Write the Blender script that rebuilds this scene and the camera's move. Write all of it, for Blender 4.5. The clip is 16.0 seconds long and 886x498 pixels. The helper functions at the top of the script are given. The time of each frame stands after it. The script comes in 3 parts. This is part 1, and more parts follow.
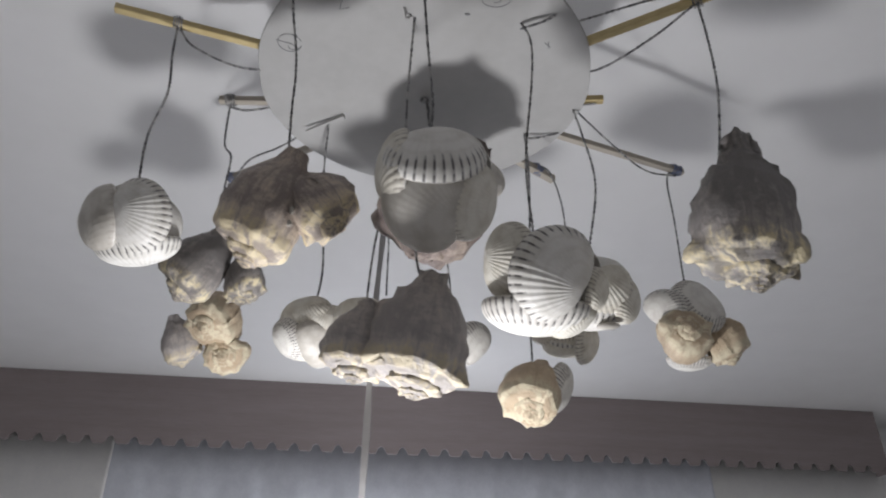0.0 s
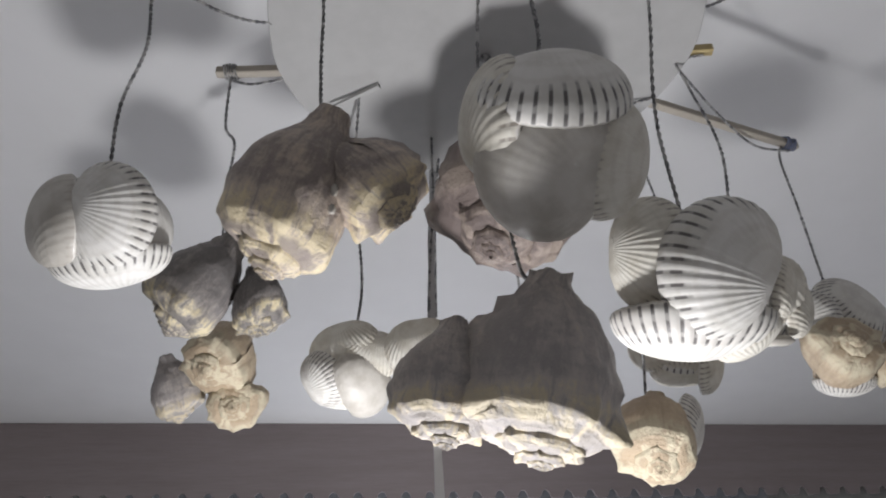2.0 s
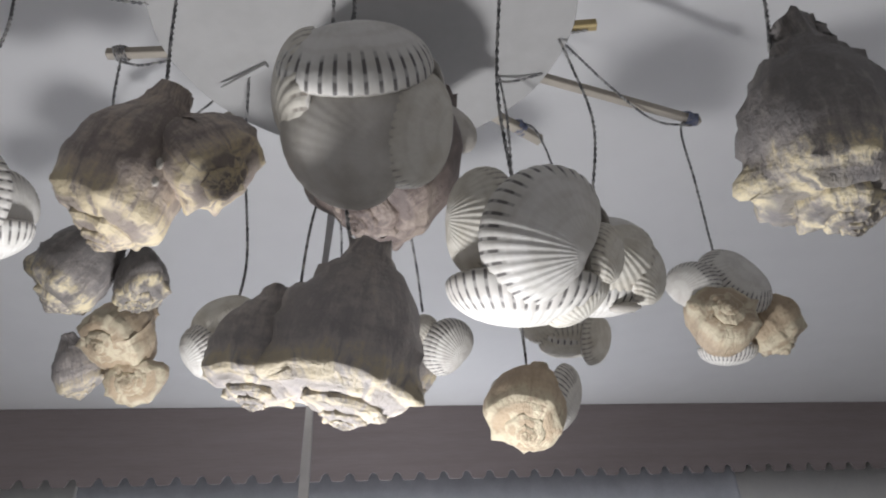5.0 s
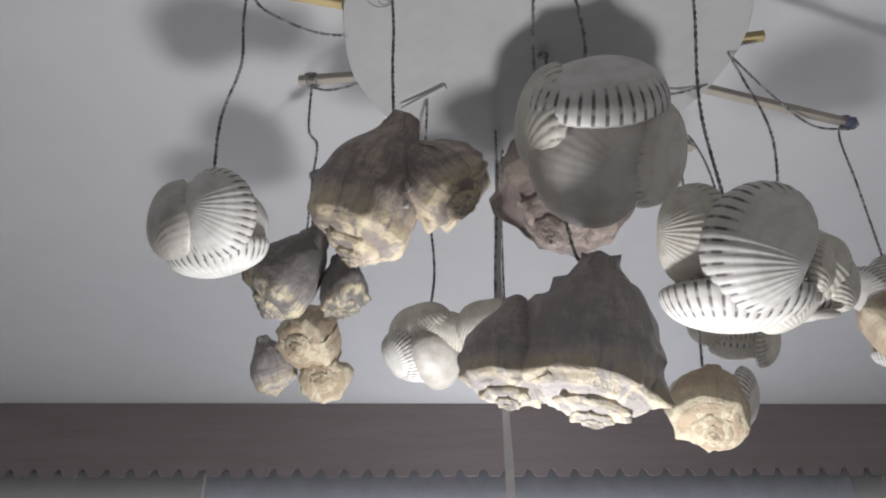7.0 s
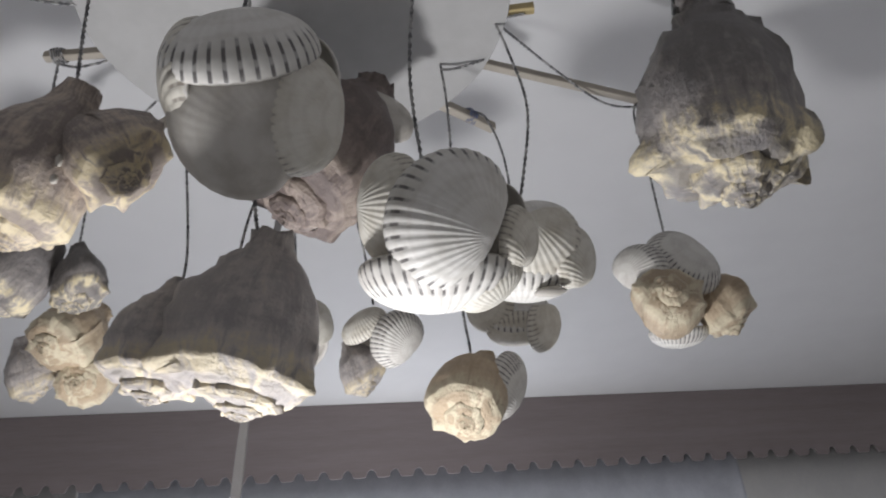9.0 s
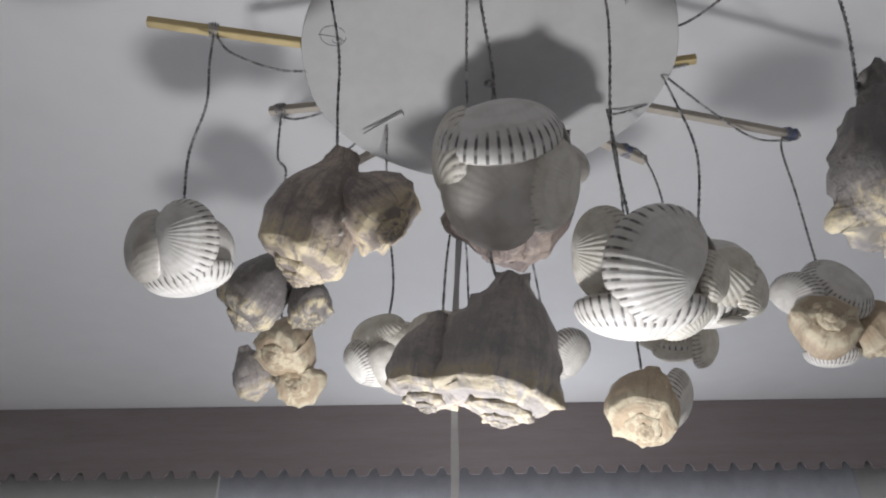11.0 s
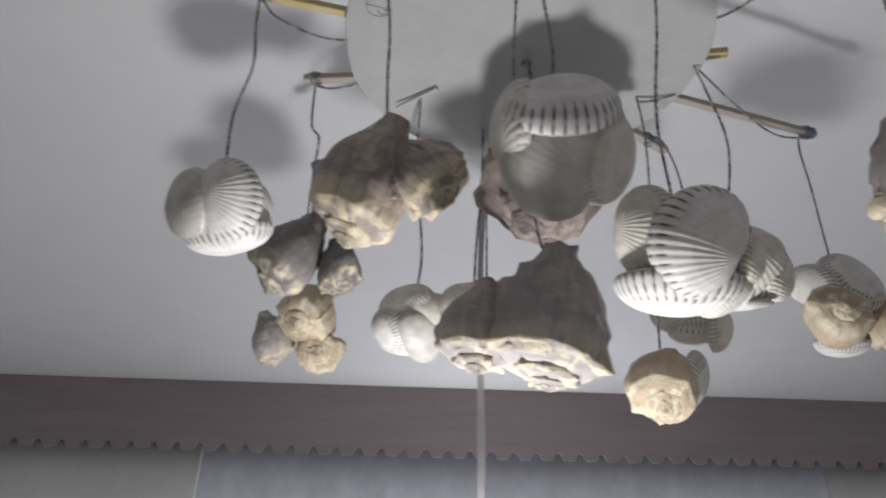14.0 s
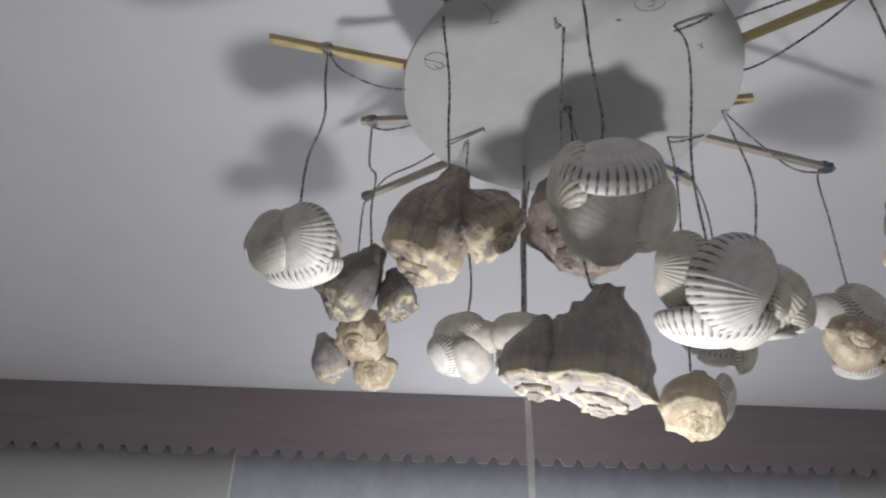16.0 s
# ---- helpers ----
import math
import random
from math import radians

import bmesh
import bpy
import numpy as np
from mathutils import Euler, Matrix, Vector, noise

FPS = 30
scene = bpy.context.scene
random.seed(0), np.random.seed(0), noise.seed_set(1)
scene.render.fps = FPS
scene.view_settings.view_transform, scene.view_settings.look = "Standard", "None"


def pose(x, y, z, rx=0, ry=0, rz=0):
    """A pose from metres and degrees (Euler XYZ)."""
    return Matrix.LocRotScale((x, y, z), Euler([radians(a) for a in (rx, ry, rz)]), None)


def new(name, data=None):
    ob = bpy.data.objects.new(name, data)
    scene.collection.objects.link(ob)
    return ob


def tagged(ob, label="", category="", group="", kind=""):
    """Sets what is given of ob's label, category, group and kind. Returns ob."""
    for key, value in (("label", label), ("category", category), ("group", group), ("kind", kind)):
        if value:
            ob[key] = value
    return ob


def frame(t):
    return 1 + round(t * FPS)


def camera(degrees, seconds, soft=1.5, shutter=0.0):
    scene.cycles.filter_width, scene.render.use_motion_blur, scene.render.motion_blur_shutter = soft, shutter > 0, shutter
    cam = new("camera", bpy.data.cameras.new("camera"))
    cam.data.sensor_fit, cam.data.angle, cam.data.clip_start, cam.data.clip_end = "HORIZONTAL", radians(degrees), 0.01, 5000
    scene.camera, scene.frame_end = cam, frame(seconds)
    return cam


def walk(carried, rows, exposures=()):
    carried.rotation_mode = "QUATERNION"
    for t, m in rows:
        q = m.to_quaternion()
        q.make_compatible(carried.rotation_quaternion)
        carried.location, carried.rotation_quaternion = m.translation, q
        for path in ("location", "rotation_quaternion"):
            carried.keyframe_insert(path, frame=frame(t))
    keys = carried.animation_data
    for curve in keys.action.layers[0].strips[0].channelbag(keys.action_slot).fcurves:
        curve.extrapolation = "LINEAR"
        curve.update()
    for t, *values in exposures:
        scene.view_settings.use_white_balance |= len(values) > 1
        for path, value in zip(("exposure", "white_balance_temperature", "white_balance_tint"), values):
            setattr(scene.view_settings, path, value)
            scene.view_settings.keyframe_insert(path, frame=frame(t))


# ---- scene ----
cam = camera(63.34, 16.0, soft=2.0, shutter=0.5)
ROWS = [
    (0.0, -0.0023, 0.0036, 1.8526, 119.88, 0.08, 0.04),
    (0.5, -0.0278, 0.0244, 1.8635, 120.84, 1.09, 0.62),
    (1.0, -0.0522, 0.1048, 1.8937, 121.16, 2.12, 0.80),
    (1.5, -0.0593, 0.1511, 1.9168, 121.64, 2.92, 1.14),
    (2.0, -0.0659, 0.1679, 1.9276, 122.06, 2.57, 1.08),
    (2.5, -0.0699, 0.1819, 1.9298, 121.35, 3.09, 2.02),
    (3.0, -0.0917, 0.1679, 1.9186, 121.36, 1.31, 4.88),
    (3.5, -0.0435, 0.1430, 1.9103, 121.63, 0.70, 3.95),
    (3.7, -0.0063, 0.1435, 1.9045, 121.63, 2.11, 2.60),
    (5.8, 0.0290, 0.1762, 1.9121, 120.84, 3.13, 1.50),
    (6.0, 0.0238, 0.1673, 1.9103, 121.09, 2.77, 1.68),
    (6.5, -0.0458, 0.1363, 1.9088, 121.19, 1.45, 5.18),
    (7.0, -0.0592, 0.1245, 1.9024, 120.99, 0.73, 6.78),
    (7.5, 0.0109, 0.1397, 1.8980, 120.71, 1.40, 4.48),
    (8.0, 0.0439, 0.1539, 1.9023, 120.69, 2.50, 3.42),
    (8.5, 0.0596, 0.1644, 1.9067, 120.91, 3.11, 3.01),
    (9.0, 0.0838, 0.1761, 1.9035, 120.95, 4.24, 3.55),
    (9.5, 0.0448, 0.1640, 1.8991, 121.73, 3.59, 7.66),
    (9.7, 0.0201, 0.1533, 1.8959, 121.43, 2.58, 8.32),
    (11.8, 0.0058, 0.0627, 1.8800, 120.90, 0.39, 8.43),
    (12.0, 0.0134, 0.0705, 1.8767, 120.86, 0.20, 8.04),
    (12.5, 0.0384, 0.1114, 1.8713, 120.13, -0.47, 5.91),
    (13.0, 0.0652, 0.1440, 1.8691, 120.29, -0.35, 5.80),
    (13.5, 0.0252, 0.1146, 1.8678, 120.35, -0.85, 5.00),
    (14.0, -0.0420, 0.0727, 1.8673, 120.24, -0.75, 5.82),
    (14.5, -0.0782, 0.0492, 1.8738, 120.03, -1.03, 6.05),
    (15.0, -0.0859, 0.0317, 1.8750, 120.11, -1.07, 6.23),
    (15.5, -0.0924, 0.0143, 1.8694, 120.29, -0.99, 7.03),
    (16.0, -0.0729, 0.0002, 1.8604, 120.32, -1.22, 6.50),
]
walk(cam, [(t, pose(*r)) for t, *r in ROWS])

# ---- world, lights ----
world = bpy.data.worlds.new("night")
world.use_nodes = True
world.node_tree.nodes["Background"].inputs[0].default_value = (0.5, 0.55, 0.7, 1)
world.node_tree.nodes["Background"].inputs[1].default_value = 0.02
scene.world = world
scene.view_settings.exposure = 0.0

LAMP = (-0.080, 0.602, 1.775)


def lamp(name, place, watts, radius, colour):
    data = bpy.data.lights.new(name, "POINT")
    data.energy, data.shadow_soft_size, data.color = watts, radius, colour
    ob = new(name, data)
    ob.location = place
    return ob


lamp("pendant_bulb", LAMP, 8.0, 0.025, (0.97, 0.967, 1.0))
# added light without a real source, stands in for glare low on the curtain
lamp("glare_fill_by_curtain", (-0.12, 1.90, 1.93), 6.4, 0.05, (0.92, 0.94, 1.0))


# ---- materials ----
def mat(name, rough=0.6, spec=0.4):
    m = bpy.data.materials.new(name)
    m.use_nodes = True
    nt = m.node_tree
    b = nt.nodes["Principled BSDF"]
    b.inputs["Roughness"].default_value = rough
    b.inputs["Specular IOR Level"].default_value = spec
    return m, nt, b


def node(nt, kind, **vals):
    n = nt.nodes.new(kind)
    for k, v in vals.items():
        if k in n.inputs:
            n.inputs[k].default_value = v
        else:
            raise KeyError(k)
    return n


def math_node(nt, op, a, b=None, clamp=False):
    n = nt.nodes.new("ShaderNodeMath")
    n.operation, n.use_clamp = op, clamp
    for i, v in enumerate((a, b)):
        if v is None:
            continue
        if isinstance(v, (int, float)):
            n.inputs[i].default_value = v
        else:
            nt.links.new(v, n.inputs[i])
    return n.outputs[0]


def step(nt, v, lo, hi):
    n = nt.nodes.new("ShaderNodeMapRange")
    n.interpolation_type = "SMOOTHSTEP"
    nt.links.new(v, n.inputs[0])
    n.inputs[1].default_value, n.inputs[2].default_value = lo, hi
    return n.outputs[0]


def mixc(nt, fac, a, b):
    n = nt.nodes.new("ShaderNodeMix")
    n.data_type = "RGBA"
    for sock, v in ((n.inputs[0], fac), (n.inputs[6], a), (n.inputs[7], b)):
        if isinstance(v, tuple):
            sock.default_value = (*v, 1)
        elif isinstance(v, (int, float)):
            sock.default_value = v
        else:
            nt.links.new(v, sock)
    return n.outputs[2]


def noise_fac(nt, scale, detail=4, rough=0.55, coord="Object", stretch=None):
    tc = nt.nodes.new("ShaderNodeTexCoord")
    out = tc.outputs[coord]
    if stretch:
        mp = nt.nodes.new("ShaderNodeMapping")
        mp.inputs["Scale"].default_value = stretch
        nt.links.new(out, mp.inputs[0])
        out = mp.outputs[0]
    n = node(nt, "ShaderNodeTexNoise", Scale=scale, Detail=detail, Roughness=rough)
    nt.links.new(out, n.inputs["Vector"])
    return n.outputs[0]


def bump(nt, b, height, strength, dist):
    n = nt.nodes.new("ShaderNodeBump")
    n.inputs["Strength"].default_value, n.inputs["Distance"].default_value = strength, dist
    nt.links.new(height, n.inputs["Height"])
    nt.links.new(n.outputs[0], b.inputs["Normal"])


def plain(name, c1, c2, scale, rough=0.6, strength=0.2, dist=0.001, stretch=None):
    m, nt, b = mat(name, rough)
    f = noise_fac(nt, scale, stretch=stretch)
    f2 = noise_fac(nt, scale * 7, stretch=stretch)
    k = math_node(nt, "ADD", math_node(nt, "MULTIPLY", f, 0.65), math_node(nt, "MULTIPLY", f2, 0.35))
    nt.links.new(mixc(nt, step(nt, k, 0.3, 0.7), c1, c2), b.inputs["Base Color"])
    bump(nt, b, f2, strength, dist)
    return m


CEILING = plain("ceiling_paint", (0.77, 0.765, 0.76), (0.82, 0.815, 0.81), 1.7, 0.8, 0.15, 0.001)
WALLPAPER = plain("wall_paint", (0.84, 0.835, 0.83), (0.88, 0.875, 0.87), 2.0, 0.8)
# floor is out of view, kept pale as a reflector for the shaded shells
FLOOR = plain("floor_bounce", (0.80, 0.79, 0.785), (0.86, 0.85, 0.84), 3.0, 0.5)
VALANCE = plain("brown_valance", (0.235, 0.198, 0.196), (0.285, 0.242, 0.24), 3.0, 0.55, 0.1, stretch=(1, 1, 12))
CURTAIN = plain("sheer_curtain", (0.66, 0.68, 0.74), (0.76, 0.78, 0.84), 30.0, 0.9, 0.2)
PAPER = plain("white_card", (0.43, 0.425, 0.415), (0.49, 0.485, 0.475), 9.0, 0.75, 0.05)
PINE = plain("pale_wood", (0.58, 0.45, 0.22), (0.70, 0.57, 0.30), 14.0, 0.6, 0.2, stretch=(1, 1, 1))
GREYWOOD = plain("greyed_wood", (0.42, 0.38, 0.32), (0.52, 0.47, 0.40), 14.0, 0.7, 0.2)
PENCIL = plain("pencil", (0.16, 0.16, 0.17), (0.22, 0.22, 0.22), 60.0, 0.5)
STRIP = plain("grey_cord", (0.46, 0.45, 0.45), (0.54, 0.53, 0.53), 20.0, 0.6)
GLUE = plain("clear_glue", (0.50, 0.47, 0.42), (0.60, 0.57, 0.52), 40.0, 0.07)
BLUE = plain("blue_wire", (0.13, 0.15, 0.24), (0.22, 0.24, 0.32), 60.0, 0.35)

m, nt, b = mat("twisted_wire", 0.42)
f = noise_fac(nt, 160.0)
nt.links.new(mixc(nt, step(nt, f, 0.42, 0.6), (0.13, 0.13, 0.135), (0.46, 0.45, 0.44)), b.inputs["Base Color"])
b.inputs["Metallic"].default_value = 0.35
WIRE = m


def cockle_material(name, base, tint, bar, bar_from):
    """Ribbed valve: u counts the ribs, v runs from the beak to the rim."""
    m, nt, b = mat(name, 0.48, 0.4)
    uv = nt.nodes.new("ShaderNodeUVMap")
    sep = nt.nodes.new("ShaderNodeSeparateXYZ")
    nt.links.new(uv.outputs[0], sep.inputs[0])
    u, v = sep.outputs[0], sep.outputs[1]
    wave = math_node(nt, "COSINE", math_node(nt, "MULTIPLY", u, 2 * math.pi))
    groove = step(nt, wave, -0.40, -0.85)
    n1 = noise_fac(nt, 3.5)
    n2 = noise_fac(nt, 22.0)
    vv = math_node(nt, "ADD", v, math_node(nt, "MULTIPLY", math_node(nt, "SUBTRACT", n1, 0.5), 0.35))
    zone = step(nt, vv, bar_from, bar_from + 0.10)
    fade = step(nt, vv, 1.16, 0.93)
    rings = math_node(nt, "SINE", math_node(nt, "MULTIPLY", math_node(nt, "ADD", v, math_node(nt, "MULTIPLY", n1, 0.12)), 44.0))
    broken = math_node(nt, "ADD", 0.55, math_node(nt, "MULTIPLY", step(nt, rings, -0.9, -0.2), 0.45))
    mask = math_node(nt, "MULTIPLY", math_node(nt, "MULTIPLY", groove, zone), math_node(nt, "MULTIPLY", fade, broken))
    col = mixc(nt, step(nt, n1, 0.35, 0.68), base, tint)
    col = mixc(nt, math_node(nt, "MULTIPLY", step(nt, rings, 0.2, 1.0), 0.12), col, (0.45, 0.40, 0.33))
    col = mixc(nt, math_node(nt, "MULTIPLY", mask, 0.88), col, bar)
    nt.links.new(col, b.inputs["Base Color"])
    h = math_node(nt, "ADD", math_node(nt, "MULTIPLY", rings, 0.25), n2)
    bump(nt, b, h, 0.25, 0.0006)
    return m


COCKLE = cockle_material("cockle_white", (0.82, 0.80, 0.76), (0.70, 0.68, 0.63), (0.085, 0.075, 0.075), 0.70)
COCKLE_PLAIN = cockle_material("cockle_cream", (0.80, 0.77, 0.69), (0.66, 0.62, 0.53), (0.30, 0.26, 0.22), 0.78)
# smooth valves; shade is put into their greyer base colour
COCKLE_SMOOTH_SHADED = cockle_material("cockle_smooth_shaded", (0.62, 0.59, 0.54), (0.48, 0.45, 0.40), (0.48, 0.44, 0.39), 0.86)
COCKLE_BARRED = cockle_material("cockle_barred", (0.80, 0.78, 0.73), (0.66, 0.63, 0.59), (0.09, 0.08, 0.08), 0.60)
INSIDE = plain("shell_inside", (0.80, 0.78, 0.74), (0.70, 0.66, 0.60), 40.0, 0.25, 0.05)


def uv_noise(nt, u, v, su, sv, detail=4, rough=0.6):
    """Noise drawn out along or across the coil."""
    c = nt.nodes.new("ShaderNodeCombineXYZ")
    nt.links.new(math_node(nt, "MULTIPLY", u, su), c.inputs[0])
    nt.links.new(math_node(nt, "MULTIPLY", v, sv), c.inputs[1])
    n = node(nt, "ShaderNodeTexNoise", Scale=1.0, Detail=detail, Roughness=rough)
    nt.links.new(c.outputs[0], n.inputs["Vector"])
    return n.outputs[0]


def whelk_material(name, dark, mid, pale, bias):
    """Knobbed whelk: u runs along the coil, v round the whorl."""
    m, nt, b = mat(name, 0.5, 0.4)
    uv = nt.nodes.new("ShaderNodeUVMap")
    sep = nt.nodes.new("ShaderNodeSeparateXYZ")
    nt.links.new(uv.outputs[0], sep.inputs[0])
    u, v = sep.outputs[0], sep.outputs[1]
    n1 = noise_fac(nt, 3.2, 5)
    n2 = noise_fac(nt, 17.0, 6, 0.7)
    grain = noise_fac(nt, 60.0, 3, 0.6)
    axial = uv_noise(nt, u, v, 26.0, 2.5, 5, 0.65)
    spiral = uv_noise(nt, u, v, 9.0, 46.0, 3, 0.55)
    cords = math_node(nt, "SINE", math_node(nt, "ADD", math_node(nt, "MULTIPLY", v, 95.0), math_node(nt, "MULTIPLY", n1, 5.0)))
    k = math_node(nt, "ADD", math_node(nt, "MULTIPLY", n1, 0.55), math_node(nt, "MULTIPLY", axial, 0.55))
    k = math_node(nt, "ADD", k, math_node(nt, "MULTIPLY", math_node(nt, "SUBTRACT", n2, 0.5), 0.35))
    k = math_node(nt, "ADD", k, math_node(nt, "MULTIPLY", math_node(nt, "SUBTRACT", spiral, 0.5), 0.10))
    vv = math_node(nt, "ADD", v, math_node(nt, "MULTIPLY", math_node(nt, "SUBTRACT", n1, 0.5), 0.30))
    k = math_node(nt, "ADD", k, math_node(nt, "MULTIPLY", math_node(nt, "SUBTRACT", step(nt, vv, 0.52, 0.34), 0.40), 0.26))
    blotch = math_node(nt, "MULTIPLY", step(nt, vv, 0.27, 0.17), step(nt, uv_noise(nt, u, v, 5.0, 1.5, 3), 0.42, 0.50))
    c = mixc(nt, step(nt, k, 0.40 + bias, 0.60 + bias), dark, mid)
    c = mixc(nt, step(nt, k, 0.56 + bias, 0.74 + bias), c, pale)
    c = mixc(nt, math_node(nt, "MULTIPLY", step(nt, grain, 0.50, 0.75), 0.30), c, mid)
    c = mixc(nt, math_node(nt, "MULTIPLY", step(nt, axial, 0.46, 0.33), 0.75), c, dark)
    c = mixc(nt, math_node(nt, "MULTIPLY", blotch, 0.85), c, dark)
    nt.links.new(c, b.inputs["Base Color"])
    h = math_node(nt, "ADD", math_node(nt, "MULTIPLY", cords, 0.05), math_node(nt, "ADD", math_node(nt, "MULTIPLY", axial, 0.9), math_node(nt, "ADD", math_node(nt, "MULTIPLY", n2, 1.1), math_node(nt, "MULTIPLY", grain, 0.4))))
    bump(nt, b, h, 0.9, 0.0014)
    return m


WHELK_BROWN = whelk_material("whelk_brown", (0.29, 0.245, 0.225), (0.56, 0.47, 0.39), (0.76, 0.65, 0.44), 0.0)
WHELK_DARK = whelk_material("whelk_dark", (0.21, 0.195, 0.19), (0.36, 0.325, 0.30), (0.78, 0.68, 0.46), 0.04)
WHELK_PALE = whelk_material("whelk_pale", (0.50, 0.38, 0.26), (0.62, 0.50, 0.35), (0.73, 0.65, 0.48), -0.04)
WHELK_GREY = whelk_material("whelk_grey", (0.36, 0.33, 0.32), (0.54, 0.49, 0.455), (0.70, 0.61, 0.44), 0.0)
WHELK_RED = whelk_material("whelk_reddish", (0.17, 0.135, 0.125), (0.28, 0.225, 0.20), (0.40, 0.33, 0.28), 0.02)
LIP = plain("whelk_mouth", (0.36, 0.25, 0.18), (0.46, 0.35, 0.27), 5.0, 0.3, 0.1)


# ---- mesh helpers ----
def mesh_object(name, bm, material, smooth=True):
    me = bpy.data.meshes.new(name)
    bm.to_mesh(me)
    bm.free()
    for mm in material if isinstance(material, (list, tuple)) else [material]:
        me.materials.append(mm)
    if smooth:
        me.polygons.foreach_set("use_smooth", [True] * len(me.polygons))
    return new(name, me)


def part(name, bm, material, parent, label="", smooth=True):
    ob = mesh_object(name, bm, material, smooth)
    ob.parent = parent
    ob.matrix_parent_inverse = Matrix.Identity(4)
    if label:
        ob["label"] = label
    return ob


def thing(name, place, label, category, group=""):
    ob = new(name)
    ob.location = place
    ob.empty_display_size = 0.02
    return tagged(ob, label, category, group)


def box(bm, lo, hi, bevel=0.0):
    m = Matrix.Translation([(a + c) / 2 for a, c in zip(lo, hi)]) @ Matrix.Diagonal([c - a for a, c in zip(lo, hi)] + [1])
    r = bmesh.ops.create_cube(bm, size=1, matrix=m)
    if bevel:
        es = {e for v in r["verts"] for e in v.link_edges}
        bmesh.ops.bevel(bm, geom=list(es), offset=bevel, segments=2, affect="EDGES")
    return bm


def tube(bm, pts, radius, sides=6, close=True):
    """A round tube through the points."""
    pts = [Vector(p) for p in pts]
    rings, up = [], None
    for i, p in enumerate(pts):
        d = (pts[min(i + 1, len(pts) - 1)] - pts[max(i - 1, 0)]).normalized()
        if up is None:
            up = d.orthogonal().normalized()
        up = (up - d * up.dot(d)).normalized()
        side = d.cross(up)
        r = radius(i / max(1, len(pts) - 1)) if callable(radius) else radius
        rings.append([bm.verts.new(p + r * (math.cos(a) * up + math.sin(a) * side)) for a in (2 * math.pi * k / sides for k in range(sides))])
    for a, c in zip(rings, rings[1:]):
        for k in range(sides):
            bm.faces.new((a[k], a[(k + 1) % sides], c[(k + 1) % sides], c[k]))
    if close:
        bm.faces.new(rings[0][::-1])
        bm.faces.new(rings[-1])
    return bm


def smooth_path(pts, n=40):
    """Catmull-Rom through the points."""
    P = [Vector(p) for p in pts]
    P = [2 * P[0] - P[1]] + P + [2 * P[-1] - P[-2]]
    out, seg = [], len(P) - 3
    for i in range(n + 1):
        s = min(i / n * seg, seg - 1e-6)
        k, t = int(s), s - int(s)
        a, b_, c, d = P[k:k + 4]
        out.append(0.5 * ((2 * b_) + (c - a) * t + (2 * a - 5 * b_ + 4 * c - d) * t * t + (3 * b_ - a - 3 * c + d) * t ** 3))
    return out


def twisted(bm, pts, turns_per_m=120, r=0.00066):
    """Two thin strands twisted round one another along the points, a little bent by hand."""
    path = smooth_path(pts, max(30, 24 * (len(pts) - 1)))
    length = sum((b_ - a).length for a, b_ in zip(path, path[1:]))
    n = max(40, int(length * turns_per_m * 8))
    fine = smooth_path(path, n)
    rnd = random.Random(len(pts) * 31 + int(length * 1e4))
    ph = rnd.uniform(0, 6)
    for s in (0, math.pi):
        strand = []
        for i, p in enumerate(fine):
            d = (fine[min(i + 1, n)] - fine[max(i - 1, 0)]).normalized()
            e1 = d.orthogonal().normalized()
            e1 = (Vector((1, 0, 0)) - d * d.x).normalized() if abs(d.x) < 0.9 else e1
            e2 = d.cross(e1)
            a = s + 2 * math.pi * turns_per_m * length * i / n + 0.9 * math.sin(i * 0.05 + ph)
            wob = 0.0009 * Vector((math.sin(i * 0.021 + ph), math.cos(i * 0.017 + ph), 0)) * math.sin(math.pi * i / n)
            strand.append(p + wob + r * 1.05 * (math.cos(a) * e1 + math.sin(a) * e2))
        tube(bm, strand, r, 5)
    return bm


def orient(forward, roll=0.0):
    """Turn that brings +z to forward, then rolls about it."""
    return Vector(forward).normalized().to_track_quat("Z", "Y").to_matrix().to_4x4() @ Matrix.Rotation(radians(roll), 4, "Z")


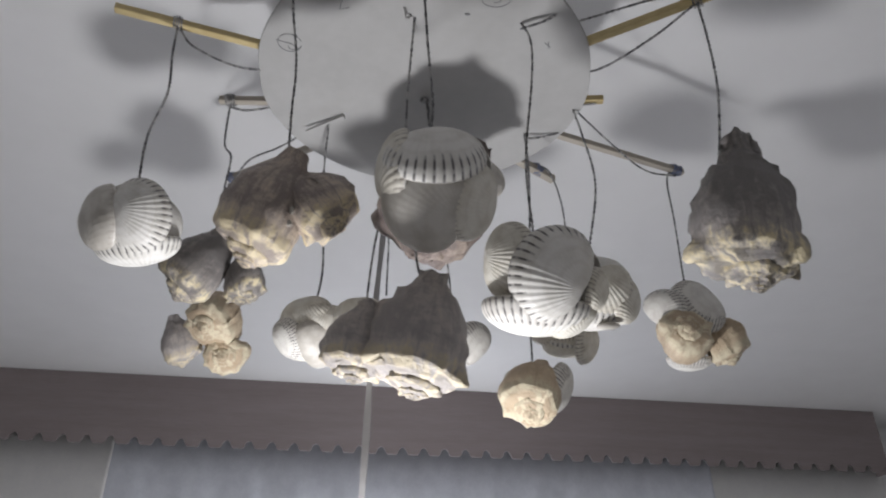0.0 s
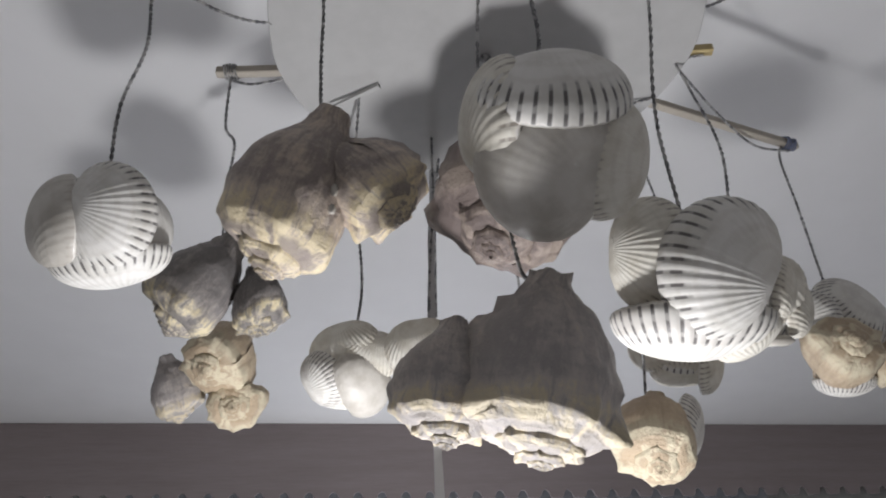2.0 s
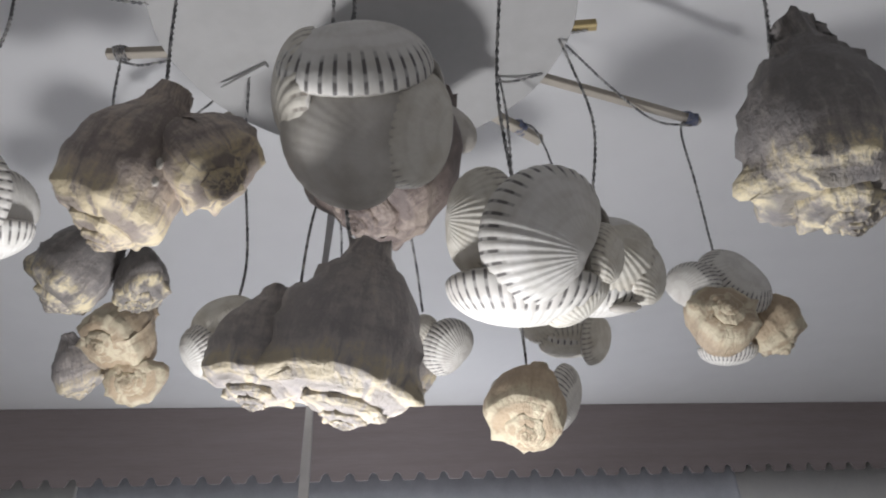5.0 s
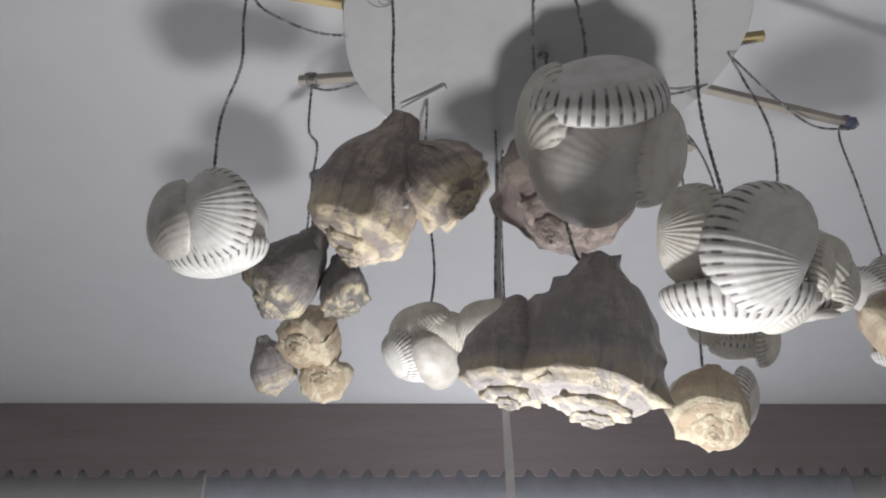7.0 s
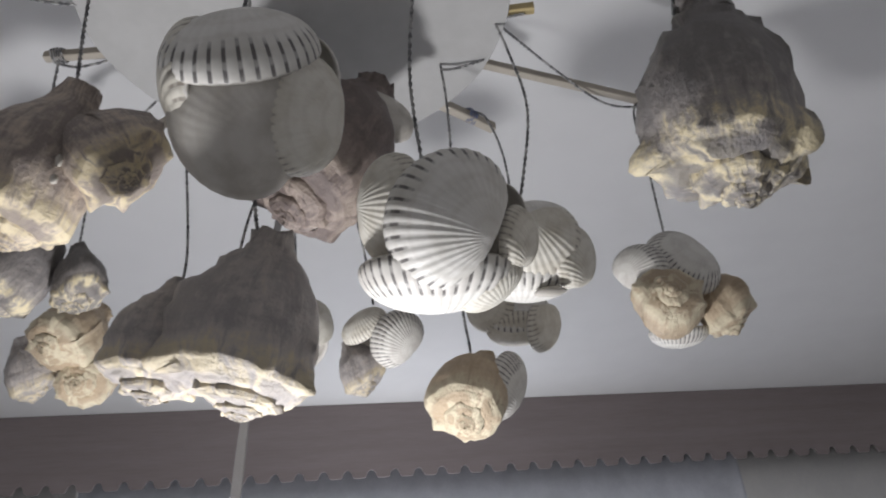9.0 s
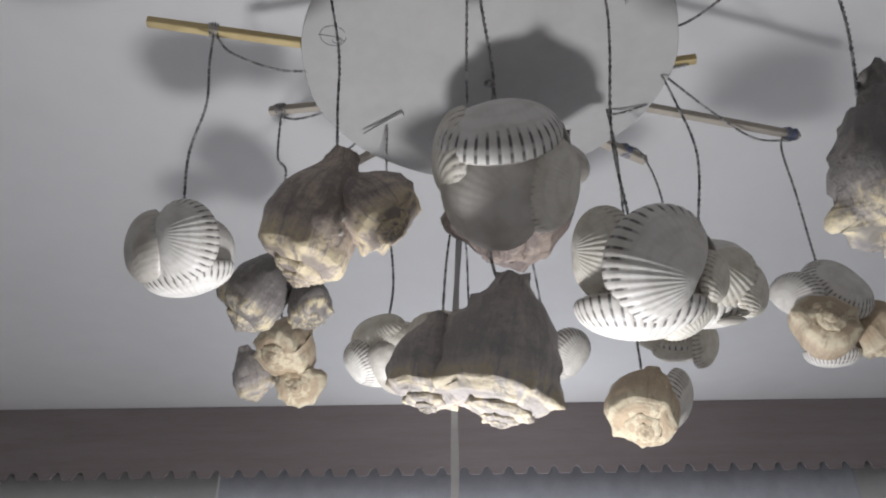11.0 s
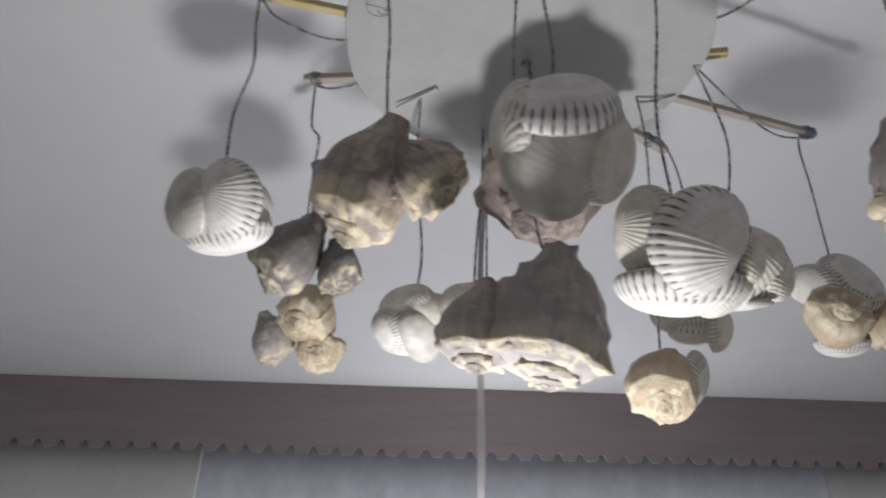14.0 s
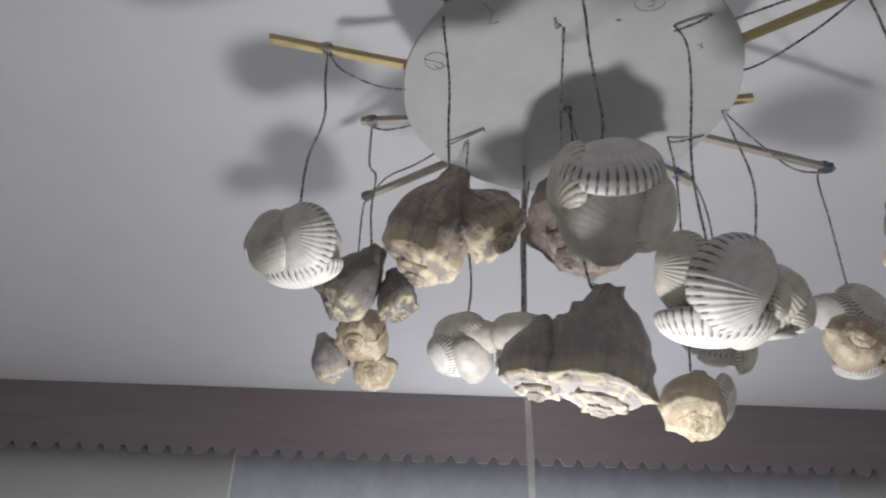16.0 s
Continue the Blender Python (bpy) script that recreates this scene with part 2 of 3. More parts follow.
def cockle(parent, centre, turn, size, material=None, deep=0.33, ribs=25, name="cockle_shell", label=""):
    """One domed, ribbed valve: the dome faces its own +z, the beak lies towards its own -y."""
    bm = bmesh.new()
    uvl = bm.loops.layers.uv.new("UVMap")
    nu, nv, amax = ribs * 4, 16, radians(83)

    def point(a, v, inner):
        w = v ** 0.85
        reach = 0.98 * max(0.02, math.cos(a)) ** 0.42 * (1 + 0.05 * math.sin(a))
        r = (1 - math.cos(math.pi * w)) / 2
        r = 0.22 * w + 0.78 * r - 0.09 * math.sin(math.pi * w) * (1 - w)
        z = deep * math.sin(math.pi * min(1.0, 0.04 + 0.96 * w)) ** 0.82 * (0.34 + 0.66 * max(0.0, math.cos(a)) ** 0.7)
        ph = (a / amax + 1) / 2 * ribs * 2 * math.pi
        k = math.cos(ph)
        ridge = 0.0095 * v ** 1.3 * (abs(k) ** 0.6) * (1 if k > 0 else -1)
        if material is COCKLE_SMOOTH_SHADED:
            ridge *= 0.3
        if inner:
            r, z, ridge = r * 0.97, z - 0.035, ridge * 0.4
        rr = reach * r + ridge * 0.35
        return Vector((rr * math.sin(a), -0.46 + rr * math.cos(a), z + ridge))

    def sheet(inner, ku, kv, mi):
        g = []
        for i in range(ku + 1):
            a = amax * (2 * i / ku - 1)
            g.append([bm.verts.new(point(a, (j + 0.15) / (kv + 0.15), inner)) for j in range(kv + 1)])
        for i in range(ku):
            for j in range(kv):
                q = [g[i][j], g[i + 1][j], g[i + 1][j + 1], g[i][j + 1]]
                cs = [(i, j), (i + 1, j), (i + 1, j + 1), (i, j + 1)]
                if inner:
                    q, cs = q[::-1], cs[::-1]
                fc = bm.faces.new(q)
                fc.material_index = mi
                for lp, (ii, jj) in zip(fc.loops, cs):
                    lp[uvl].uv = (ii / ku * ribs, jj / kv)
        return g

    o = sheet(False, nu, nv, 0)
    n = sheet(True, nu // 2, 6, 1)
    for i in range(nu // 2):
        fc = bm.faces.new((o[2 * i][-1], o[2 * i + 1][-1], o[2 * i + 2][-1], n[i + 1][-1], n[i][-1]))
        fc.material_index = 1
    ob = part(name, bm, [material or COCKLE, INSIDE], parent, label)
    ob.matrix_basis = Matrix.Translation(Vector(centre) - parent.location) @ turn @ Matrix.Diagonal((size, size, size, 1))
    return ob


def facing(right, up, near):
    """A direction from right, up and near, as one sees the mobile from below in front."""
    return (right, -0.5 * up - 0.87 * near, 0.87 * up - 0.5 * near)


def valve(parent, middle, out, beak, size, material, deep=0.36):
    """A cockle valve whose dome looks along facing(*out) and whose beak points to (right, up)."""
    z = Vector(facing(*out)).normalized()
    y = -Vector(facing(beak[0], beak[1], 0.0))
    y = (y - z * y.dot(z)).normalized()
    rnd = random.Random(int(middle[0] * 7919 + middle[1] * 3571 + size * 1e5))
    turn = Matrix((y.cross(z), y, z)).transposed().to_4x4() @ Matrix.Diagonal((rnd.uniform(0.94, 1.08), 1, 1, 1))
    return cockle(parent, Vector(middle) - z * (0.5 * deep * size), turn, size, material, deep, rnd.choice((24, 26, 28)))


def whelk(parent, centre, apex, roll, size, material, turns=6.0, knobs=8, spire=0.78, canal=1.05, seed=1, name="whelk_shell", label="", knob=0.10, rough=1.0):
    """A coiled, knobbed shell, grown as one profile that turns and shrinks towards the apex. The apex points along apex; the
    body tapers to its canal behind. size: overall width across the coil."""
    bm = bmesh.new()
    uvl = bm.loops.layers.uv.new("UVMap")
    G = 1.85
    base = [(0.53, 0.60 * spire), (0.66, 0.62 * spire), (0.80, 0.70 * spire), (0.91, 0.82 * spire), (1.0, spire), (1.05, spire + 0.16 * canal),
            (1.07, spire + 0.34 * canal), (1.03, spire + 0.57 * canal), (0.92, spire + 0.78 * canal), (0.73, spire + 0.97 * canal), (0.52, spire + 1.13 * canal), (0.38, spire + 1.28 * canal), (0.30, spire + 1.46 * canal)]
    prof = [(p.x, p.y) for p in smooth_path([(r, z, 0) for r, z in base], 30)]
    n, steps = len(prof), int(turns * 34)
    end = turns * 2 * math.pi
    rows = []
    for i in range(steps + 1):
        th = end * i / steps
        g = G ** ((th - end) / (2 * math.pi))
        c_ = max(0.0, 1 - (end - th) / 1.5)
        g *= (0.97 / G) ** (0.9 * c_ * c_ * (3 - 2 * c_))
        total = spire + 1.46 * canal
        lip = 0.19 * math.exp(-((end - th - 1.35) / 0.22) ** 2)
        kn = max(0.0, math.cos(knobs * th + 0.5 * math.sin(th * 1.3 + seed))) ** 1.5 * (0.75 + 0.5 * math.sin(knobs * 0.31 * th + seed))
        row = []
        for k, (r, z) in enumerate(prof):
            sh = math.exp(-((k - 10) / (4.2 if k < 10 else 2.2)) ** 2)
            fold = max(0.0, 1 - abs(k - 11) / 13) * 0.06 * (kn - 0.4)
            s2 = math.exp(-((k - 15) / 1.3) ** 2) + 0.8 * math.exp(-((k - 19) / 1.2) ** 2)
            rr = r + knob * sh * (kn + 0.1) + s2 * (0.025 + 0.035 * kn) + fold + 0.022 * ((th * 2.4 + 0.3 * math.sin(k * 0.5)) % 1.0) * (k > 8) + lip * max(0.0, math.sin(math.pi * min(1.0, max(0.0, (k - 9) / 19)))) ** 0.7
            zz = z - knob * 0.75 * sh * (kn - 0.2)
            down = zz * g if z < spire else (zz - z + spire) * g + (total - spire * g) * (z - spire) / (total - spire)
            v = Vector((rr * g * math.cos(th), rr * g * math.sin(th), -down))
            ragged = rough * (1 + 1.3 * max(0.0, (k - 20) / 10)) + 1.5 * lip
            q = Vector((rr * math.cos(th), rr * math.sin(th), -zz)) * 1.7 + Vector((seed * 3.1, th * 0.35, seed))
            v += (noise.noise_vector(q) * 0.06 + noise.noise_vector(q * 3.1) * 0.050 * ragged + noise.noise_vector(q * 8.0) * 0.026 * ragged) * g
            row.append(bm.verts.new(v))
        rows.append((row, th))
    for (a, ta), (c, tb) in zip(rows, rows[1:]):
        for k in range(n - 1):
            fc = bm.faces.new((a[k], a[k + 1], c[k + 1], c[k]))
            for lp, (tt, kk) in zip(fc.loops, ((ta, k), (ta, k + 1), (tb, k + 1), (tb, k))):
                lp[uvl].uv = (tt / 6.2832, kk / (n - 1))
    # the narrow canal's end is stopped by a small hollow
    ring_ = [r[0][-1] for r in rows[-34:]]
    mid = sum((v.co for v in ring_), Vector()) / len(ring_)
    tip = bm.verts.new(mid - Vector((0, 0, 0.03)))
    for a, c in zip(ring_, ring_[1:] + ring_[:1]):
        bm.faces.new((a, c, tip))
    bmesh.ops.recalc_face_normals(bm, faces=bm.faces)
    lo = Vector([min(v.co[i] for v in bm.verts) for i in range(3)])
    hi = Vector([max(v.co[i] for v in bm.verts) for i in range(3)])
    off = (lo + hi) / 2
    k = 1 / max(hi.x - lo.x, hi.y - lo.y)
    for v in bm.verts:
        v.co = (v.co - off) * k
    ob = part(name, bm, [material, LIP], parent, label)
    ob.matrix_basis = Matrix.Translation(Vector(centre) - parent.location) @ orient(apex, roll) @ Matrix.Diagonal((size, size, size, 1))
    return ob


def glue(parent, at, sizes):
    """A blob of set hot glue."""
    bm = bmesh.new()
    bmesh.ops.create_uvsphere(bm, u_segments=14, v_segments=10, radius=1.0)
    for v in bm.verts:
        v.co = Vector(at) - parent.location + Vector([c_ * k_ for c_, k_ in zip(v.co * (1 + 0.25 * noise.noise(v.co * 2.0)), sizes)])
    return part("glue_blob", bm, GLUE, parent, "clear glossy set glue")


def wire(parent, pts, name="hanging_wire"):
    bm = bmesh.new()
    twisted(bm, [Vector(p) - parent.location for p in pts])
    return part(name, bm, WIRE, parent)


# ---- the room ----
CEIL = 2.525
WALL_TURN = math.degrees(math.atan(0.16))
wall_frame = pose(0, 1.985, 0, 0, 0, WALL_TURN)


def structure(name, bm, material, label, m=None, smooth=False):
    ob = mesh_object(name, bm, material, smooth)
    if m is not None:
        ob.matrix_world = m
    return tagged(ob, label, name.split("_")[0], kind="structure")


structure("ceiling", box(bmesh.new(), (-2.0, -1.3, CEIL), (1.7, 2.7, CEIL + 0.12)), CEILING, "smooth off-white painted ceiling")
# floor, side and back walls are unseen, added to close the room and bounce light
structure("floor", box(bmesh.new(), (-2.0, -1.3, -0.12), (1.7, 2.7, 0.0)), FLOOR, "unseen floor, pale to bounce light")
structure("wall_window", box(bmesh.new(), (-2.2, 0.16, 0), (1.8, 0.3, CEIL)), WALLPAPER, "pale wall behind the curtain", wall_frame)
structure("wall_left", box(bmesh.new(), (-2.0, -1.2, 0), (-1.9, 2.6, CEIL)), WALLPAPER, "unseen side wall, pale to bounce light")
structure("wall_right", box(bmesh.new(), (1.55, -1.2, 0), (1.65, 2.6, CEIL)), WALLPAPER, "unseen side wall, pale to bounce light")
structure("wall_back", box(bmesh.new(), (-2.0, -1.3, 0), (1.7, -1.2, CEIL)), WALLPAPER, "unseen back wall, pale to bounce light")


def valance():
    """Stiff brown strip under the ceiling whose lower edge is cut in small round notches."""
    root = thing("curtain_valance", wall_frame @ Vector((0, 0, 2.338)), "dark brown curtain valance with a scalloped lower edge", "valance")
    root.rotation_euler = (0, 0, radians(WALL_TURN))
    bm = bmesh.new()
    x0, x1, pitch, h, th = -1.9, 1.385, 0.058, CEIL - 2.338, 0.006
    prof = []
    n = int((x1 - x0) / pitch)
    for i in range(n):
        for u, z in ((0.0, 0.004), (0.10, 0.0), (0.5, 0.0), (0.58, 0.004), (0.64, 0.014), (0.74, 0.019), (0.84, 0.019), (0.94, 0.014)):
            prof.append((x0 + (i + u) * pitch, z))
    prof.append((x0 + n * pitch, 0.004))
    fr = [[bm.verts.new((x, y, z)) for x, z in prof] for y in (-th, 0)]
    tp = [[bm.verts.new((x, y, h - 0.001)) for x, z in prof] for y in (-th, 0)]
    for i in range(len(prof) - 1):
        bm.faces.new((fr[0][i], fr[0][i + 1], tp[0][i + 1], tp[0][i]))
        bm.faces.new((fr[1][i + 1], fr[1][i], tp[1][i], tp[1][i + 1]))
        bm.faces.new((fr[1][i], fr[1][i + 1], fr[0][i + 1], fr[0][i]))
        bm.faces.new((tp[0][i], tp[0][i + 1], tp[1][i + 1], tp[1][i]))
    for i in (0, -1):
        bm.faces.new((fr[0][i], tp[0][i], tp[1][i], fr[1][i]))
    part("valance_strip", bm, VALANCE, root, smooth=False)
    part("return_end", box(bmesh.new(), (x0 + n * pitch - 0.006, 0.001, 0.0), (x0 + n * pitch, 0.10, h - 0.001), 0.001), VALANCE, root)
    part("curtain_rail", box(bmesh.new(), (x0, 0.015, h - 0.03), (x1 - 0.02, 0.09, h - 0.001), 0.002), WALLPAPER, root)


valance()


def curtain(x0, x1, depth, folds, material, label, seed):
    root = thing("curtain", wall_frame @ Vector((x0, 0.05, 0.02)), label, "curtain", "curtains at the window")
    root.rotation_euler = (0, 0, radians(WALL_TURN))
    rnd = random.Random(seed)
    bm = bmesh.new()
    n = int((x1 - x0) / 0.008)
    ph = [rnd.uniform(0, 6) for _ in range(4)]
    cols = []
    for i in range(n + 1):
        x = (x1 - x0) * i / n
        y = depth * (math.sin(x * folds + ph[0] + 0.8 * math.sin(x * 3.1 + ph[1])) + 0.45 * math.sin(x * folds * 2.3 + ph[2]))
        cols.append([bm.verts.new((x, y * (1 - 0.25 * k / 6), 2.46 * k / 6)) for k in range(7)])
    for a, c in zip(cols, cols[1:]):
        for k in range(6):
            bm.faces.new((a[k], c[k], c[k + 1], a[k + 1]))
    ob = part("cloth", bm, material, root)
    sol = ob.modifiers.new("thickness", "SOLIDIFY")
    sol.thickness = 0.0012


curtain(-0.885, 0.80, 0.0022, 46, CURTAIN, "sheer bluish-white curtain hanging in fine folds", 3)
DRAPE = plain("off_white_drape", (0.70, 0.69, 0.68), (0.76, 0.75, 0.73), 16.0, 0.9, 0.2)
curtain(-1.86, -0.870, 0.003, 14, DRAPE, "off-white side curtain drawn flat", 5)
curtain(0.785, 1.36, 0.003, 14, DRAPE, "off-white side curtain drawn flat", 7)


def hanging_cord():
    root = thing("hanging_cord", (-0.080, 0.608, 1.806), "flat grey cord hanging straight from the disc", "cord")
    pts = [(-0.064, 0.735, 2.527), (-0.067, 0.7235, 2.362), (-0.071, 0.714, 2.28), (-0.073, 0.676, 2.15), (-0.072, 0.646, 2.0), (-0.076, 0.645, 1.88), (-0.080, 0.608, 1.806)]
    bm = bmesh.new()
    rows = []
    for i, p in enumerate(smooth_path(pts, 60)):
        p = p - root.location
        w, d = 0.0029 + 0.0004 * math.sin(i * 0.7), 0.0012
        rows.append([bm.verts.new(p + Vector(o)) for o in ((-w, -d, 0), (w, -d, 0), (w, d, 0), (-w, d, 0))])
    for a, c in zip(rows, rows[1:]):
        for k in range(4):
            bm.faces.new((a[k], a[(k + 1) % 4], c[(k + 1) % 4], c[k]))
    bm.faces.new(rows[0]), bm.faces.new(rows[-1])
    part("cord", bm, STRIP, root, smooth=False)


hanging_cord()

# ---- the mobile's carrier: disc, sticks, windings ----
DISC_Z = 2.357
disc_c = Vector((-0.02, 0.553, DISC_Z))
carrier = thing("mobile_carrier", disc_c, "round white card disc with wooden sticks under the ceiling", "mobile")


def disc():
    bm = bmesh.new()
    n, r = 96, 0.166
    rings = []
    for rr, z in ((r - 0.0006, 0.0), (r, 0.0006), (r, 0.0034), (r - 0.0006, 0.004)):
        rings.append([bm.verts.new(((rr + 0.0008 * math.sin(5 * a) + 0.0006 * math.sin(13 * a)) * math.cos(a), rr * math.sin(a), z)) for a in (2 * math.pi * k / n for k in range(n))])
    for a, c in zip(rings, rings[1:]):
        for k in range(n):
            bm.faces.new((a[k], a[(k + 1) % n], c[(k + 1) % n], c[k]))
    bm.faces.new(rings[0][::-1])
    bm.faces.new(rings[-1])
    part("disc", bm, PAPER, carrier, "white card disc with pencil marks", smooth=False)


disc()


def stick(a, c, w=0.0075, material=None, label="", taper=1.0):
    """A square-cut stick from a to c in the room."""
    a, c = Vector(a) - disc_c, Vector(c) - disc_c
    d = (c - a).normalized()
    side = d.cross(Vector((0, 0, 1))).normalized()
    up = side.cross(d)
    bm = bmesh.new()
    rows = []
    for t in (0, 0.004, 0.5, 1):
        p = a + (c - a) * t
        k = (0.9 if t == 0 else 1.0) * (1 + (taper - 1) * (1 - t))
        rows.append([bm.verts.new(p + k * (x * w / 2 * side + z * w / 2 * up)) for x, z in ((-1, -0.8), (-0.8, -1), (0.8, -1), (1, -0.8), (1, 0.8), (0.8, 1), (-0.8, 1), (-1, 0.8))])
    for r0, r1 in zip(rows, rows[1:]):
        for k in range(8):
            bm.faces.new((r0[k], r0[(k + 1) % 8], r1[(k + 1) % 8], r1[k]))
    bm.faces.new(rows[0][::-1])
    bm.faces.new(rows[-1])
    return part("stick", bm, material or PINE, carrier, label, smooth=False)


def winding(on, at, along, turns=4, r=0.0058, material=None, pitch=0.0022):
    """Wire wound round a stick."""
    at, d = Vector(at) - disc_c, Vector(along).normalized()
    e1 = d.orthogonal().normalized()
    e2 = d.cross(e1)
    bm = bmesh.new()
    n = turns * 12
    tube(bm, [at + d * (pitch * (i / 12 - turns / 2)) + r * (1 + 0.12 * math.sin(i * 1.7)) * (math.cos(i * 6.2832 / 12) * e1 + math.sin(i * 6.2832 / 12) * e2) for i in range(n + 1)], 0.0008, 5)
    return part("winding", bm, material or WIRE, on)

stick_west = stick((-0.302, 0.463, 2.372), (-0.06, 0.549, 2.368), label="yellowish square stick")
stick_left = stick((-0.240, 0.588, 2.372), (-0.08, 0.589, 2.368), material=GREYWOOD)
stick_rear = stick((-0.269, 0.733, 2.372), (-0.10, 0.634, 2.368), material=GREYWOOD)
stick_east = stick((0.240, 0.449, 2.372), (0.05, 0.549, 2.368), label="yellowish square stick")
stick_right = stick((0.291, 0.720, 2.372), (0.09, 0.625, 2.368), material=GREYWOOD)
stick_short = stick((0.168, 0.587, 2.371), (0.06, 0.587, 2.368))
stick_tied = stick((0.134, 0.733, 2.371), (0.06, 0.666, 2.368), 0.009, GREYWOOD)
stick_front = stick((-0.132, 0.425, 2.371), (-0.06, 0.50, 2.368))
stick((-0.150, 0.613, 2.350), (-0.107, 0.594, 2.3545), 0.005, PAPER, "split pale sliver of wood", 0.4)
winding(stick_west, (-0.250, 0.4815, 2.372), (0.94, 0.33, 0), 4)
winding(stick_left, (-0.228, 0.588, 2.372), (1, 0, 0), 5)
winding(stick_rear, (-0.262, 0.729, 2.372), (0.86, -0.5, 0), 5, material=BLUE)
winding(stick_east, (0.228, 0.456, 2.372), (0.88, -0.46, 0), 4)
winding(stick_right, (0.281, 0.715, 2.372), (0.9, 0.43, 0), 6, material=BLUE)
winding(stick_tied, (0.112, 0.713, 2.372), (0.74, 0.67, 0), 5, 0.0065, BLUE)
winding(stick_front, (-0.128, 0.430, 2.372), (0.6, 0.7, 0), 4)


def lead(pts):
    """Loose wire from a winding back under the disc."""
    bm = bmesh.new()
    twisted(bm, [Vector(p) - disc_c for p in pts])
    part("lead_wire", bm, WIRE, carrier)


lead([(-0.248, 0.484, 2.366), (-0.235, 0.493, 2.352), (-0.20, 0.52, 2.353), (-0.15, 0.54, 2.366)])
lead([(-0.228, 0.590, 2.364), (-0.21, 0.594, 2.362), (-0.17, 0.59, 2.366)])
lead([(-0.262, 0.731, 2.366), (-0.23, 0.685, 2.366), (-0.19, 0.66, 2.366), (-0.15, 0.63, 2.366)])
lead([(0.225, 0.455, 2.366), (0.19, 0.488, 2.355), (0.15, 0.53, 2.358), (0.11, 0.54, 2.366)])
lead([(0.215, 0.452, 2.376), (0.18, 0.458, 2.372), (0.12, 0.478, 2.368)])
lead([(0.281, 0.717, 2.364), (0.24, 0.70, 2.360), (0.19, 0.655, 2.366), (0.14, 0.60, 2.368)])
lead([(0.160, 0.587, 2.365), (0.134, 0.587, 2.3618)])
lead([(0.10, 0.458, 2.356), (0.085, 0.462, 2.350), (0.068, 0.469, 2.350)])
lead([(0.125, 0.625, 2.356), (0.10, 0.627, 2.351), (0.087, 0.625, 2.350)])
lead([(-0.036, 0.45, 2.356), (-0.034, 0.458, 2.351), (-0.027, 0.460, 2.3618)])


def pencil(strokes):
    bm = bmesh.new()
    for s in strokes:
        tube(bm, [Vector((x, y, DISC_Z)) - disc_c for x, y in s], 0.0005, 4)
    part("pencil_mark", bm, PENCIL, carrier, "faint pencil mark")


def ring_stroke(x, y, rx, ry, a0=0, a1=360):
    return [(x + rx * math.cos(radians(a)), y + ry * math.sin(radians(a))) for a in range(a0, a1 + 1, 15)]


pencil([ring_stroke(-0.146, 0.492, 0.011, 0.011, 20, 350), [(-0.158, 0.488), (-0.145, 0.493), (-0.138, 0.500)], ring_stroke(-0.144, 0.497, 0.004, 0.004, -60, 200)])
pencil([[(-0.100, 0.436), (-0.096, 0.428), (-0.090, 0.44), (-0.094, 0.452), (-0.085, 0.450)]])
pencil([ring_stroke(0.045, 0.440, 0.013, 0.010, 10, 330), ring_stroke(0.045, 0.442, 0.004, 0.003, -90, 120), ring_stroke(0.046, 0.436, 0.004, 0.003, -120, 90)])
pencil([[(0.094, 0.493), (0.10, 0.498)], [(0.097, 0.491), (0.098, 0.500)]])
bm = bmesh.new()
bmesh.ops.create_uvsphere(bm, u_segments=8, v_segments=6, radius=0.0028, matrix=Matrix.Translation((0.04, -0.095, 0)) @ Matrix.Diagonal((1, 0.6, 0.3, 1)))
part("spot", bm, PENCIL, carrier, "small dark spot")
bm = bmesh.new()
bmesh.ops.create_uvsphere(bm, u_segments=10, v_segments=8, radius=0.0050, matrix=Matrix.Translation((-0.001, 0.017, -0.002)) @ Matrix.Diagonal((1, 0.8, 0.6, 1)))
part("knot", bm, WIRE, carrier, "dark knot of wire under the disc")

# ---- clusters of shells ----
GROUP = "shell clusters of the mobile"


def cluster(place, label):
    return thing("shell_cluster", place, label, "shell cluster", GROUP)


# ball of cockles
c = cluster((-0.273, 0.530, 2.180), "ball of white barred cockle shells hanging on twisted wire")
valve(c, (-0.301, 0.524, 2.182), (-0.85, 0.05, 0.5), (-0.2, -1), 0.060, COCKLE_SMOOTH_SHADED, 0.40)
valve(c, (-0.285, 0.522, 2.201), (-0.35, 0.75, 0.45), (-0.8, 0.5), 0.050, COCKLE_SMOOTH_SHADED, 0.36)
valve(c, (-0.255, 0.505, 2.175), (0.14, 0.05, 1), (-0.9, 0.15), 0.049, COCKLE, 0.40)
valve(c, (-0.268, 0.544, 2.158), (0.1, -1, 0.12), (0.1, -1), 0.056, COCKLE, 0.36)
valve(c, (-0.245, 0.533, 2.183), (0.95, 0, 0.3), (0.3, -0.9), 0.046, COCKLE, 0.36)
valve(c, (-0.288, 0.551, 2.196), (0, 0.1, -1), (0, -1), 0.056, COCKLE_PLAIN, 0.36)
valve(c, (-0.262, 0.526, 2.205), (0.5, 0.8, 0.1), (0.6, 0.6), 0.044, COCKLE_PLAIN, 0.36)
wire(c, [(-0.271, 0.525, 2.214), (-0.261, 0.500, 2.253), (-0.246, 0.485, 2.289), (-0.249, 0.482, 2.333), (-0.2495, 0.481, 2.3768)])

